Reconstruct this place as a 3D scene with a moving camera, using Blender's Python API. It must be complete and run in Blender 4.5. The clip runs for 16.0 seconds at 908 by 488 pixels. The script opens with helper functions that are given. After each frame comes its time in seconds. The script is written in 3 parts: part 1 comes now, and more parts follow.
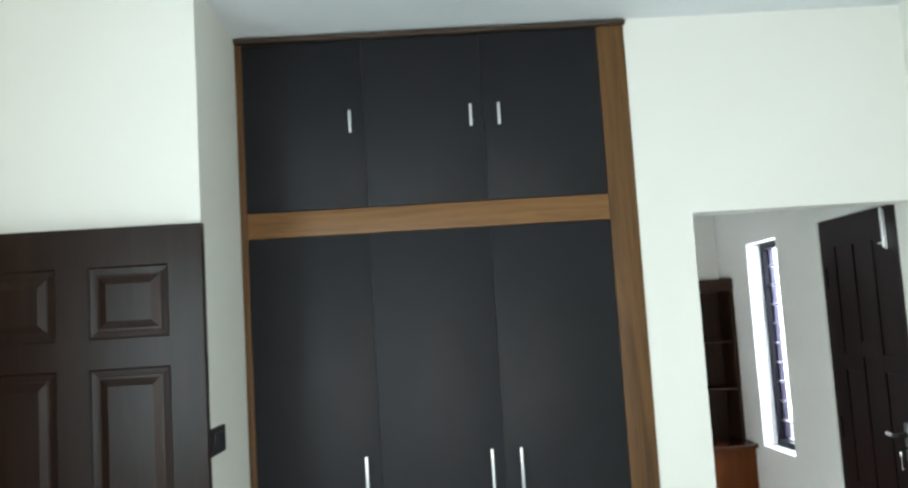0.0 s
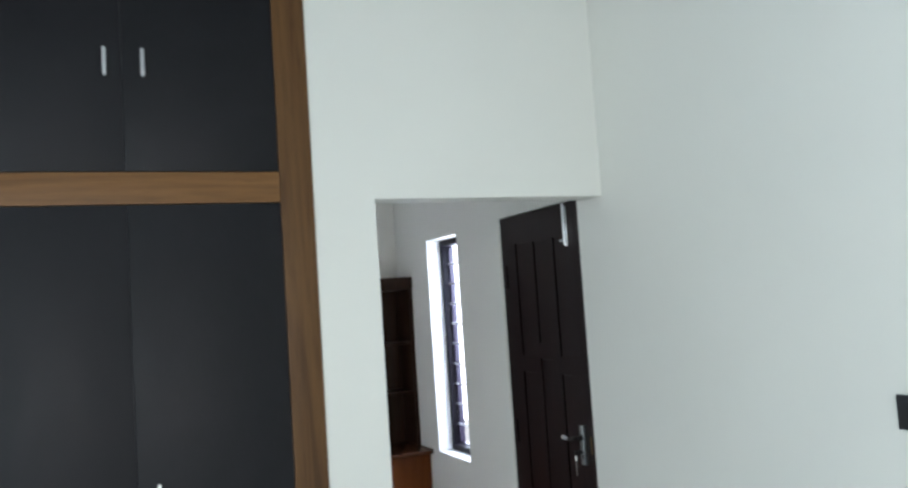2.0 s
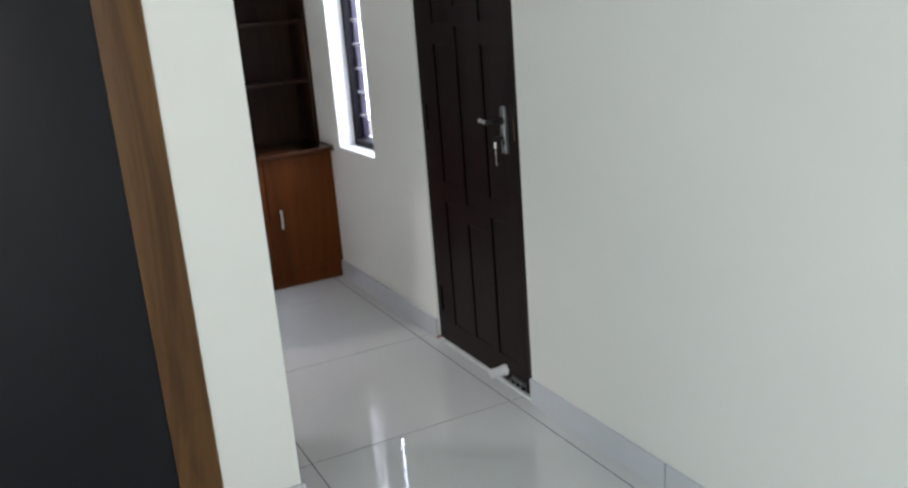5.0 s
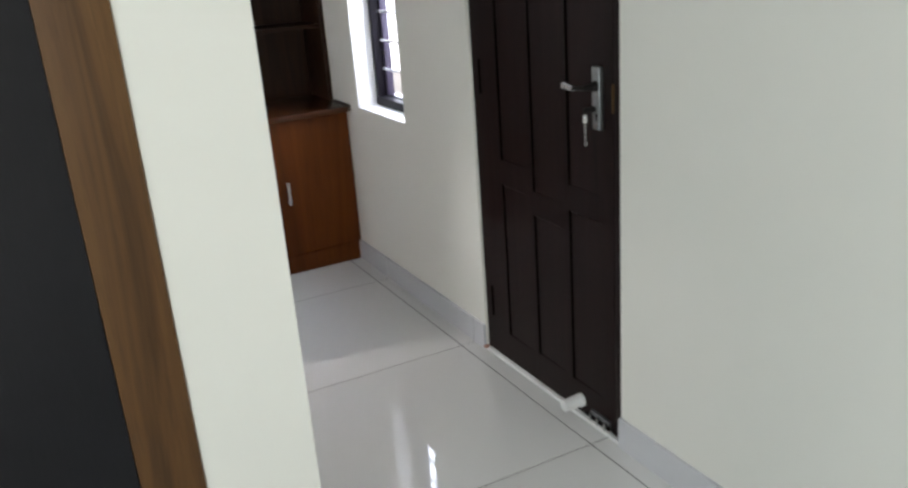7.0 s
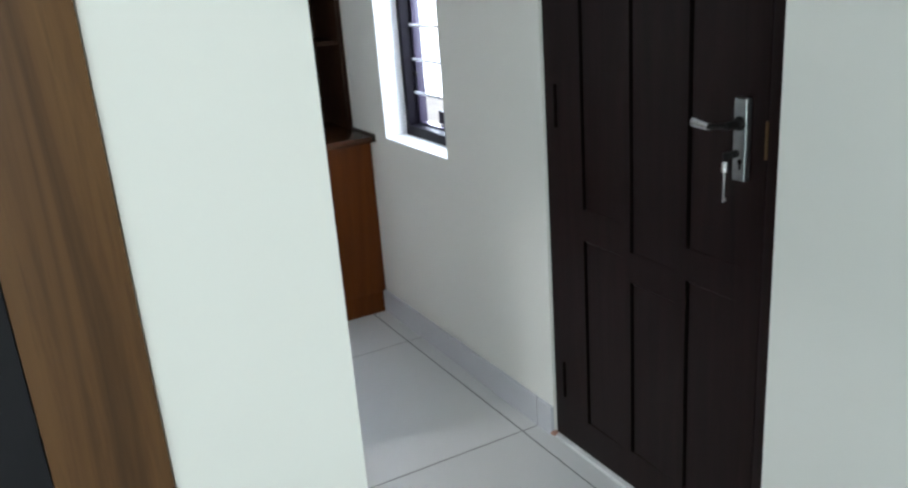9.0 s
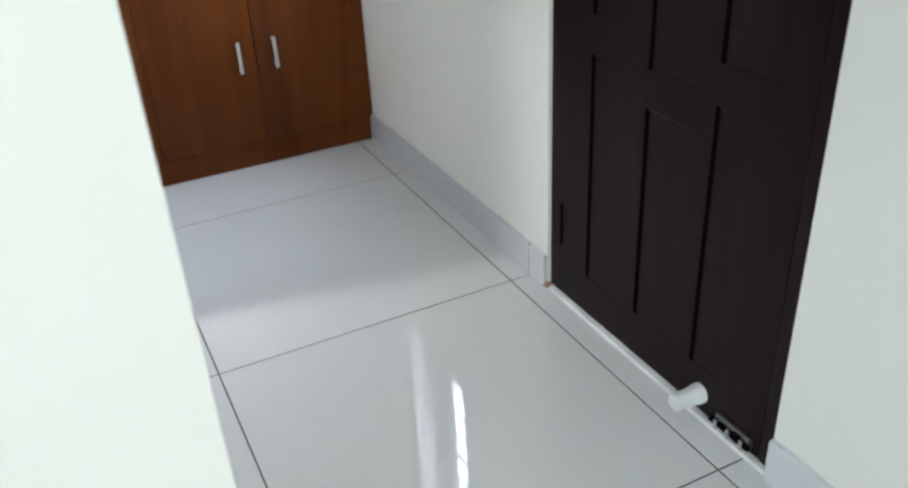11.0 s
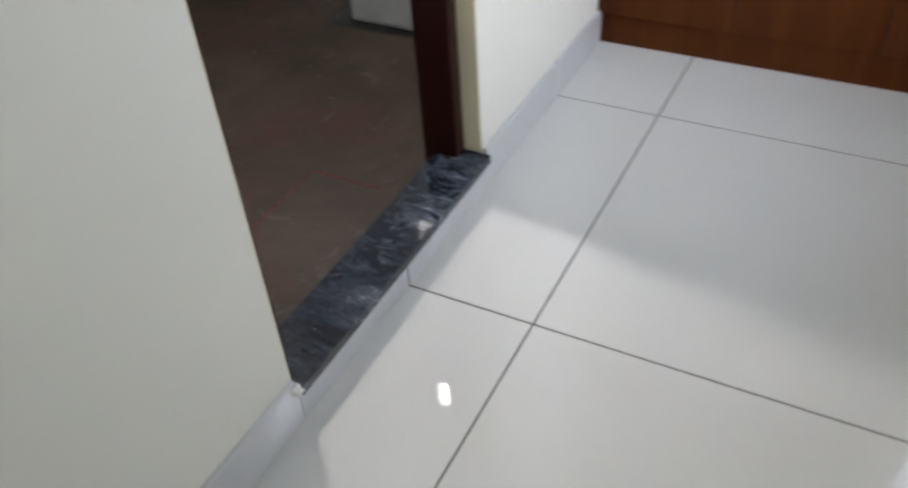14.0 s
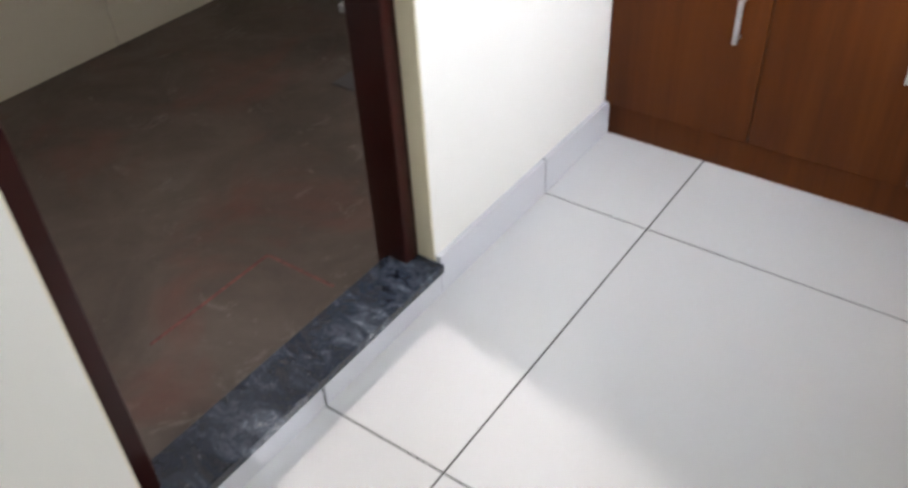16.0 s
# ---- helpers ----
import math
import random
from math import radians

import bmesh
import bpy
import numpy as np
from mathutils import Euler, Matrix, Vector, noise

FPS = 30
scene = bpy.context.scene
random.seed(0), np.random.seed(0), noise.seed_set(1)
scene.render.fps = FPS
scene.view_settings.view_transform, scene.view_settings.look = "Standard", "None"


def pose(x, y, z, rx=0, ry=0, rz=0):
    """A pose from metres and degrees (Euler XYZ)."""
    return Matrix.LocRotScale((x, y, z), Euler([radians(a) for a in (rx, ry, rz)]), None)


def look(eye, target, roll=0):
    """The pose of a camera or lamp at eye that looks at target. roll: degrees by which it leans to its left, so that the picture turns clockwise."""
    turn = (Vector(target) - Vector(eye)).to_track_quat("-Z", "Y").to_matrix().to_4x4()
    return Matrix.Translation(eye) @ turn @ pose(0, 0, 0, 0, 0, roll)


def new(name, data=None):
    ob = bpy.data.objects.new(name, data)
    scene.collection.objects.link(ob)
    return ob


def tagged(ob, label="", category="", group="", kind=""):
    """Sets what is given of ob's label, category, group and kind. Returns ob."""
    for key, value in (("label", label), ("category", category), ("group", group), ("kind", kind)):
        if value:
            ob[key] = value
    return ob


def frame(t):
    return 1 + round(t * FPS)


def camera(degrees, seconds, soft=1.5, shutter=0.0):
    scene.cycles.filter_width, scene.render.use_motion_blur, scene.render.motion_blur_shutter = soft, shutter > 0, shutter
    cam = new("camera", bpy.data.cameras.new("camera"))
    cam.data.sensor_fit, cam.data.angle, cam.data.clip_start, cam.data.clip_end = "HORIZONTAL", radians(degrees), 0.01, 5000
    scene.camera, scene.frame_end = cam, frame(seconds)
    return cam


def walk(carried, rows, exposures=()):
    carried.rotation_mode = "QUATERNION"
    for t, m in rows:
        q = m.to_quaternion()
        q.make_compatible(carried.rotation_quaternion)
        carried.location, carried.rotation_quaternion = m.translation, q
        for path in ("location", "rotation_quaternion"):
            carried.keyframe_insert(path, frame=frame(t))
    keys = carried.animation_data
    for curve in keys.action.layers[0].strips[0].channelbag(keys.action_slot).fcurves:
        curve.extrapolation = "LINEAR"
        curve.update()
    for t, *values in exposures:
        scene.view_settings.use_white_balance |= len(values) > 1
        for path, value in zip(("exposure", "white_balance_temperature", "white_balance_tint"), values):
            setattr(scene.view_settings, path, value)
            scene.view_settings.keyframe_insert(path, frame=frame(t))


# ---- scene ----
cam = camera(56.2, 16.0, soft=2.5, shutter=0.6)
PATH = [
    (0, (-2.045, -3.488, 1.654), (-1.996, -1.497, 1.843), -3.5),
    (0.5, (-2.087, -3.378, 1.666), (-1.907, -1.395, 1.852), -3.3),
    (1, (-2.127, -3.212, 1.671), (-1.633, -1.278, 1.812), -3.2),
    (1.5, (-2.061, -3.078, 1.651), (-1.347, -1.217, 1.805), -3.6),
    (2, (-1.897, -2.934, 1.66), (-1.124, -1.095, 1.8), -3.8),
    (2.5, (-1.794, -2.788, 1.644), (-0.978, -0.966, 1.768), -3.5),
    (3, (-1.757, -2.605, 1.608), (-0.857, -0.82, 1.663), -3.5),
    (3.5, (-1.714, -2.477, 1.563), (-0.792, -0.705, 1.472), -3.9),
    (4, (-1.666, -2.388, 1.53), (-0.743, -0.633, 1.273), -4.2),
    (4.5, (-1.596, -2.34, 1.503), (-0.695, -0.604, 1.081), -4.2),
    (5, (-1.527, -2.285, 1.465), (-0.664, -0.565, 0.918), -4.5),
    (7.5, (-1.36, -1.305, 1.431), (-0.509, 0.374, 0.754), -4.3),
    (8, (-1.349, -1.128, 1.419), (-0.491, 0.554, 0.761), -4.3),
    (8.5, (-1.28, -0.961, 1.427), (-0.418, 0.719, 0.767), -4.3),
    (9, (-1.278, -0.89, 1.408), (-0.398, 0.785, 0.76), -4.4),
    (9.5, (-1.262, -0.851, 1.36), (-0.375, 0.794, 0.647), -4.4),
    (12, (-0.722, -0.443, 1.167), (-0.345, 1.145, 0.012), -4.9),
    (12.5, (-0.579, -0.358, 1.155), (-0.509, 1.228, -0.062), -5.1),
    (13, (-0.512, -0.223, 1.139), (-0.683, 1.318, -0.125), -4.9),
    (13.5, (-0.435, -0.093, 1.135), (-0.92, 1.376, -0.134), -4.6),
    (14, (-0.405, 0.012, 1.169), (-1.171, 1.334, -0.122), -4.5),
    (14.5, (-0.421, 0.135, 1.163), (-1.335, 1.376, -0.112), -4.0),
    (15, (-0.379, 0.262, 1.173), (-1.354, 1.432, -0.123), -3.8),
    (15.5, (-0.319, 0.337, 1.184), (-1.296, 1.51, -0.108), -3.7),
    (16, (-0.276, 0.38, 1.231), (-1.222, 1.609, -0.032), -3.5),
]
walk(cam, [(t, look(eye, target, roll)) for t, eye, target, roll in PATH],
     [(0, 0.43, 6400, 8), (0.5, 0.44, 6300, 11), (1.5, 0.1, 6250, 13), (2, -0.02, 6200, 13), (3, -0.16, 6250, 14.5), (4, -0.1, 6350, 15.5), (5, -0.06, 6550, 15.5), (7.5, 0.07, 6850, 15), (8.2, 0.1, 6400, 11.5),
      (9, 0.12, 6250, 10), (9.7, 0.14, 6250, 10), (12, 0.72, 6600, 12.5), (13, 0.48, 6750, 13), (14, 0.38, 6850, 14), (15.5, 0.5, 6950, 16.5), (16, 0.76, 7000, 17.5)])

# ---------------------------------------------------------------- light
world = bpy.data.worlds.new("sky")
world.use_nodes = True
wn = world.node_tree
sky = wn.nodes.new("ShaderNodeTexSky")
sky.sky_type = "NISHITA"
sky.sun_disc = False
sky.sun_elevation = radians(48)
sky.sun_rotation = radians(200)
wn.links.new(sky.outputs["Color"], wn.nodes["Background"].inputs["Color"])
wn.nodes["Background"].inputs["Strength"].default_value = 0.12
scene.world = world


def window_light(name, where, aim, width, height, watts, colour):
    """Area lamp at an opening: daylight at the windows, added light at the ceiling."""
    data = bpy.data.lights.new(name, "AREA")
    data.shape, data.size, data.size_y = "RECTANGLE", width, height
    data.energy, data.color = watts, colour
    ob = new(name, data)
    ob.matrix_world = look(where, aim)
    return ob


window_light("bedroom_daylight", (-2.05, -4.68, 1.5), (-2.05, 0, 1.45), 1.4, 1.2, 28.5, (0.985, 0.945, 0.91))
window_light("side_daylight", (-3.76, -3.3, 1.5), (0, -3.2, 1.45), 1.3, 1.2, 66, (0.735, 0.94, 1.02))
window_light("passage_daylight", (0.34, 2.12, 1.62), (-1.2, 2.0, 1.3), 1.3, 1.7, 92, (0.715, 0.838, 1.0))
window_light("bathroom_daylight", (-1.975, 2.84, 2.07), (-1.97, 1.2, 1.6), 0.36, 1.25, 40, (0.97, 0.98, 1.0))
# Unseen lamp over an added ceiling hole; it throws the passage floor's bright patch.
patch_lamp = window_light("added_patch_light", (-2.2, 1.56, 2.99), (-0.8, 1.25, 0.0), 0.13, 0.13, 4.2, (0.97, 0.98, 1.0))
patch_lamp.data.spread = radians(70)

# ---------------------------------------------------------------- materials


def shader(name, rough=0.5, metal=0.0):
    m = bpy.data.materials.new(name)
    m.use_nodes = True
    b = m.node_tree.nodes["Principled BSDF"]
    b.inputs["Roughness"].default_value = rough
    b.inputs["Metallic"].default_value = metal
    return m, m.node_tree, b


def coords(nt, scale=(1, 1, 1)):
    tc = nt.nodes.new("ShaderNodeTexCoord")
    mp = nt.nodes.new("ShaderNodeMapping")
    mp.inputs["Scale"].default_value = scale
    nt.links.new(tc.outputs["Object"], mp.inputs["Vector"])
    return mp.outputs["Vector"]


def noise_tex(nt, vec, scale, detail=4.0, rough=0.55, distortion=0.0):
    n = nt.nodes.new("ShaderNodeTexNoise")
    n.inputs["Scale"].default_value = scale
    n.inputs["Detail"].default_value = detail
    n.inputs["Roughness"].default_value = rough
    n.inputs["Distortion"].default_value = distortion
    nt.links.new(vec, n.inputs["Vector"])
    return n.outputs["Fac"]


def ramp(nt, fac, stops):
    r = nt.nodes.new("ShaderNodeValToRGB")
    e = r.color_ramp.elements
    while len(e) < len(stops):
        e.new(0.5)
    for el, (p, c) in zip(e, stops):
        el.position, el.color = p, (*c, 1)
    nt.links.new(fac, r.inputs["Fac"])
    return r.outputs["Color"]


def mix(nt, a, b, fac, mode="MIX"):
    m = nt.nodes.new("ShaderNodeMix")
    m.data_type, m.blend_type = "RGBA", mode
    for socket, v in ((m.inputs[6], a), (m.inputs[7], b), (m.inputs[0], fac)):
        if isinstance(v, (int, float)):
            socket.default_value = v
        elif isinstance(v, tuple):
            socket.default_value = (*v, 1)
        else:
            nt.links.new(v, socket)
    return m.outputs[2]


def bump(nt, b, height, strength, distance):
    n = nt.nodes.new("ShaderNodeBump")
    n.inputs["Strength"].default_value = strength
    n.inputs["Distance"].default_value = distance
    nt.links.new(height, n.inputs["Height"])
    nt.links.new(n.outputs["Normal"], b.inputs["Normal"])


def rough_from(nt, b, fac, low, high):
    r = nt.nodes.new("ShaderNodeMapRange")
    r.inputs["To Min"].default_value, r.inputs["To Max"].default_value = low, high
    nt.links.new(fac, r.inputs["Value"])
    nt.links.new(r.outputs["Result"], b.inputs["Roughness"])


def plain(name, colour, rough=0.5, metal=0.0, vary=0.12, scale=9.0, relief=0.05):
    """A near-uniform surface with faint mottling at two scales."""
    m, nt, b = shader(name, rough, metal)
    v = coords(nt)
    n1 = noise_tex(nt, v, scale, 5)
    lo = tuple(c * (1 - vary) for c in colour)
    hi = tuple(min(1, c * (1 + vary)) for c in colour)
    nt.links.new(ramp(nt, n1, [(0.3, lo), (0.7, hi)]), b.inputs["Base Color"])
    n2 = noise_tex(nt, v, scale * 14, 3)
    rough_from(nt, b, n2, rough * 0.88, min(1, rough * 1.12))
    bump(nt, b, n2, relief, 0.002)
    return m


def paint(name, colour):
    """Rolled emulsion on plaster: faint roller stipple, slow trowel waviness, scuffs."""
    m, nt, b = shader(name, 0.62)
    v = coords(nt)
    big = noise_tex(nt, v, 0.9, 3)
    fine = noise_tex(nt, v, 420, 2)
    c = ramp(nt, big, [(0.3, tuple(x * 0.965 for x in colour)), (0.7, colour)])
    scuff = noise_tex(nt, v, 6.0, 8, 0.7)
    c = mix(nt, c, tuple(x * 0.93 for x in colour), ramp(nt, scuff, [(0.66, (0, 0, 0)), (0.8, (0.35, 0.35, 0.35))]))
    nt.links.new(c, b.inputs["Base Color"])
    hm = nt.nodes.new("ShaderNodeMath")
    hm.operation = "MULTIPLY_ADD"
    hm.inputs[1].default_value = 6.0
    nt.links.new(noise_tex(nt, v, 5.0, 4), hm.inputs[0])
    nt.links.new(fine, hm.inputs[2])
    bump(nt, b, hm.outputs[0], 0.16, 0.0012)
    return m


def wood(name, dark, mid, light, axis="z", rough=0.42, grain=1.0, gloss=0.3):
    """Veneer with long fibres along one axis, cathedral waves and small dark pores."""
    m, nt, b = shader(name, rough)
    b.inputs["Specular IOR Level"].default_value = gloss
    long, across = 1.1 * grain, 17.0 * grain
    sc = {"x": (long, across, across), "y": (across, long, across), "z": (across, across, long)}[axis]
    v = coords(nt, sc)
    wave = noise_tex(nt, v, 1.0, 7, 0.62, 1.6)
    fibre = noise_tex(nt, v, 7.5, 4, 0.7)
    c = ramp(nt, wave, [(0.25, dark), (0.5, mid), (0.75, light)])
    c = mix(nt, c, dark, ramp(nt, fibre, [(0.5, (0, 0, 0)), (0.78, (0.55, 0.55, 0.55))]))
    knots = noise_tex(nt, coords(nt, tuple(s * 0.35 for s in sc)), 2.2, 2, 0.5, 0.6)
    c = mix(nt, c, tuple(x * 0.45 for x in dark), ramp(nt, knots, [(0.7, (0, 0, 0)), (0.78, (0.7, 0.7, 0.7))]))
    nt.links.new(c, b.inputs["Base Color"])
    rough_from(nt, b, fibre, rough * 0.85, min(1, rough * 1.2))
    bump(nt, b, fibre, 0.12, 0.0008)
    return m


def porcelain(name, base):
    """Polished vitrified tile, faint cloudy veining, each piece a shade apart."""
    m, nt, b = shader(name, 0.05)
    b.inputs["IOR"].default_value = 1.62
    v = coords(nt)
    cloud = noise_tex(nt, v, 2.4, 6, 0.6, 0.5)
    c = ramp(nt, cloud, [(0.3, tuple(x * 0.95 for x in base)), (0.7, base)])
    info = nt.nodes.new("ShaderNodeObjectInfo")
    c = mix(nt, c, tuple(x * 0.965 for x in base), info.outputs["Random"])
    nt.links.new(c, b.inputs["Base Color"])
    smear = noise_tex(nt, v, 7.0, 6, 0.65)
    rough_from(nt, b, smear, 0.008, 0.04)
    bump(nt, b, noise_tex(nt, v, 2.2, 2), 0.012, 0.0015)
    return m


def granite(name):
    """Black polished granite with blue-grey and white drifting veins."""
    m, nt, b = shader(name, 0.12)
    v = coords(nt, (0.55, 1.0, 1.0))
    drift = noise_tex(nt, v, 17, 10, 0.78, 0.7)
    c = ramp(nt, drift, [(0.36, (0.006, 0.008, 0.013)), (0.5, (0.014, 0.019, 0.03)), (0.6, (0.07, 0.083, 0.105)), (0.72, (0.4, 0.42, 0.45))])
    fleck = noise_tex(nt, v, 190, 3, 0.6)
    c = mix(nt, c, (0.34, 0.36, 0.38), ramp(nt, fleck, [(0.66, (0, 0, 0)), (0.76, (0.6, 0.6, 0.6))]))
    nt.links.new(c, b.inputs["Base Color"])
    rough_from(nt, b, fleck, 0.03, 0.08)
    return m


def laminate(name, colour):
    """Dark textured laminate: fine linen-like grain, cloudy hand smears."""
    m, nt, b = shader(name, 0.4)
    fib = noise_tex(nt, coords(nt, (260, 260, 26)), 1.0, 3)
    cloud = noise_tex(nt, coords(nt), 2.6, 6, 0.62, 0.8)
    c = ramp(nt, cloud, [(0.3, tuple(x * 0.8 for x in colour)), (0.72, tuple(x * 1.3 for x in colour))])
    info = nt.nodes.new("ShaderNodeObjectInfo")
    c = mix(nt, c, tuple(x * 1.55 for x in colour), info.outputs["Random"])
    c = mix(nt, c, tuple(x * 1.7 for x in colour), ramp(nt, fib, [(0.5, (0, 0, 0)), (0.8, (0.4, 0.4, 0.4))]))
    nt.links.new(c, b.inputs["Base Color"])
    smear = noise_tex(nt, coords(nt, (1.6, 1.6, 0.55)), 3.2, 5, 0.6, 1.4)
    rough_from(nt, b, smear, 0.3, 0.55)
    b.inputs["Specular IOR Level"].default_value = 0.2
    bump(nt, b, fib, 0.15, 0.0006)
    return m


def cement(name):
    """Bare bathroom screed: brown-grey, rusty stains, pale cement smears."""
    m, nt, b = shader(name, 0.55)
    v = coords(nt)
    n = noise_tex(nt, v, 3.2, 8, 0.65, 0.7)
    c = ramp(nt, n, [(0.3, (0.028, 0.0195, 0.015)), (0.5, (0.052, 0.037, 0.028)), (0.72, (0.08, 0.062, 0.049))])
    rust = noise_tex(nt, coords(nt, (1.2, 1, 1)), 2.3, 5, 0.6, 1.0)
    c = mix(nt, c, (0.085, 0.026, 0.017), ramp(nt, rust, [(0.53, (0, 0, 0)), (0.7, (0.6, 0.6, 0.6))]))
    pale = noise_tex(nt, v, 6.5, 9, 0.75, 1.4)
    c = mix(nt, c, (0.18, 0.165, 0.145), ramp(nt, pale, [(0.57, (0, 0, 0)), (0.75, (0.7, 0.7, 0.7))]))
    nt.links.new(c, b.inputs["Base Color"])
    rough_from(nt, b, pale, 0.35, 0.75)
    b.inputs["Specular IOR Level"].default_value = 0.3
    bump(nt, b, noise_tex(nt, v, 40, 5), 0.25, 0.003)
    return m


M_WALL = paint("cream_wall_paint", (0.825, 0.805, 0.74))
M_REVEAL = paint("white_reveal_paint", (0.84, 0.84, 0.83))
M_CEIL = paint("white_ceiling_paint", (0.8, 0.82, 0.83))
M_TILE = porcelain("white_porcelain", (0.69, 0.685, 0.67))
M_SKIRT = porcelain("skirting_porcelain", (0.64, 0.64, 0.66))
M_GROUT = plain("dark_grout", (0.075, 0.072, 0.069), 0.9)
M_LAM = laminate("charcoal_laminate", (0.0094, 0.0091, 0.0108))
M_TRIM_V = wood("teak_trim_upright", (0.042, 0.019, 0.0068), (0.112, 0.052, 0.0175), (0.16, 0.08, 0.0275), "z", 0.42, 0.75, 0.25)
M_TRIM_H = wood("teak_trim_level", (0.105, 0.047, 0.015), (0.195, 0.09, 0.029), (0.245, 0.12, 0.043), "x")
M_TOPSLAB = wood("dark_top_slab", (0.025, 0.015, 0.01), (0.05, 0.032, 0.022), (0.07, 0.045, 0.03), "x")
M_DOOR = wood("dark_brown_door", (0.0078, 0.0033, 0.0031), (0.0124, 0.0054, 0.005), (0.018, 0.0081, 0.0075), "z", 0.36, 1.0, 0.12)
M_PANEL = wood("walnut_door_skin", (0.0095, 0.0043, 0.0026), (0.0165, 0.0075, 0.0047), (0.024, 0.011, 0.0066), "z", 0.3, 1.0, 0.17)
# Near-black colour holds the grooves' shade; hinges, keyhole and bolt rod share it.
M_GROOVE = plain("near_black_groove_shade", (0.0045, 0.0026, 0.0022), 0.9)
M_GROOVE.node_tree.nodes["Principled BSDF"].inputs["Specular IOR Level"].default_value = 0.05
# Wall's cream made yellower here: warm light on the jamb put into colour.
M_CREAM = paint("warm_lit_jamb_cream", (0.78, 0.71, 0.53))
M_FRAME = plain("maroon_door_frame", (0.026, 0.005, 0.004), 0.32)
M_FRAME.node_tree.nodes["Principled BSDF"].inputs["Specular IOR Level"].default_value = 0.18
M_CUP_V = wood("cupboard_teak", (0.06, 0.0145, 0.0031), (0.102, 0.0255, 0.0048), (0.138, 0.038, 0.007), "z", 0.36, 0.3, 0.14)
M_CUP_H = wood("cupboard_teak_level", (0.022, 0.0068, 0.0025), (0.047, 0.0145, 0.0052), (0.067, 0.0225, 0.008), "x", 0.24, 0.7, 0.35)
# Darker copy of the teak for shelves, panels, cornice and carcass.
M_CUP_IN = wood("cupboard_dark_teak", (0.0135, 0.0058, 0.0028), (0.0255, 0.0112, 0.0054), (0.038, 0.0175, 0.0085), "z", 0.5, 1.0, 0.15)
M_STEEL = plain("brushed_steel", (0.62, 0.63, 0.64), 0.28, 1.0, 0.06, 60)
M_CHROME = plain("satin_nickel", (0.72, 0.72, 0.72), 0.22, 1.0, 0.05, 80)
M_BLACK = plain("black_plastic", (0.018, 0.019, 0.022), 0.35)
M_IRON = plain("blackened_hinge", (0.02, 0.018, 0.017), 0.45, 0.6)
M_RUBBER = plain("white_rubber", (0.8, 0.8, 0.78), 0.5)
M_MARBLE = plain("white_sill_stone", (0.8, 0.79, 0.77), 0.15)
M_GRANITE = granite("black_granite")
M_CEMENT = cement("bathroom_screed")
M_BATHTILE = porcelain("beige_wall_tile", (0.6, 0.56, 0.45))
M_WINFRAME = plain("purple_brown_window_frame", (0.0055, 0.0038, 0.0078), 0.5)
M_WINFRAME.node_tree.nodes["Principled BSDF"].inputs["Specular IOR Level"].default_value = 0.2
# Paler purple puts sky light on the window's inner edges into the colour.
M_SASH = plain("sky_lit_purple_sash", (0.042, 0.032, 0.058), 0.4)
M_BRICKDUST = plain("reddish_broken_plaster", (0.36, 0.2, 0.15), 0.9, 0, 0.3, 120, 0.4)
M_BAR = plain("white_enamel_bar", (0.72, 0.72, 0.75), 0.35)
M_CERAMIC = plain("white_glazed_ceramic", (0.5, 0.52, 0.52), 0.2)
M_DUST = plain("dusty_grey_lid", (0.25, 0.25, 0.25), 0.8, 0, 0.45, 90, 0.3)
M_ZINC = plain("worn_zinc_plate", (0.3, 0.31, 0.31), 0.36, 1.0, 0.15, 70)
M_BRASS = plain("worn_brass", (0.2, 0.125, 0.065), 0.5, 1.0)
M_MARK = plain("red_chalk", (0.1, 0.032, 0.026), 0.9, 0, 0.5, 60)
M_GROUND = plain("pale_outdoor_ground", (0.35, 0.33, 0.3), 0.9)

# ---------------------------------------------------------------- building helpers
ORIGIN = {}


def add_box(bm, x0, x1, y0, y1, z0, z1, bev=0.0, seg=2):
    r = bmesh.ops.create_cube(bm, size=1.0)
    vs = r["verts"]
    bmesh.ops.scale(bm, vec=(x1 - x0, y1 - y0, z1 - z0), verts=vs)
    bmesh.ops.translate(bm, vec=((x0 + x1) / 2, (y0 + y1) / 2, (z0 + z1) / 2), verts=vs)
    if bev:
        es = list({e for v in vs for e in v.link_edges})
        bmesh.ops.bevel(bm, geom=es, offset=bev, segments=seg, affect="EDGES", profile=0.6)
    return bm


def box(x0, x1, y0, y1, z0, z1, bev=0.0, seg=2):
    return add_box(bmesh.new(), x0, x1, y0, y1, z0, z1, bev, seg)


def add_rod(bm, a, b, r, r2=None, seg=14):
    a, b = Vector(a), Vector(b)
    d = b - a
    m = Matrix.Translation((a + b) / 2) @ d.to_track_quat("Z", "Y").to_matrix().to_4x4()
    bmesh.ops.create_cone(bm, cap_ends=True, segments=seg, radius1=r, radius2=r if r2 is None else r2, depth=d.length, matrix=m)
    return bm


def rod(a, b, r, r2=None, seg=14):
    return add_rod(bmesh.new(), a, b, r, r2, seg)


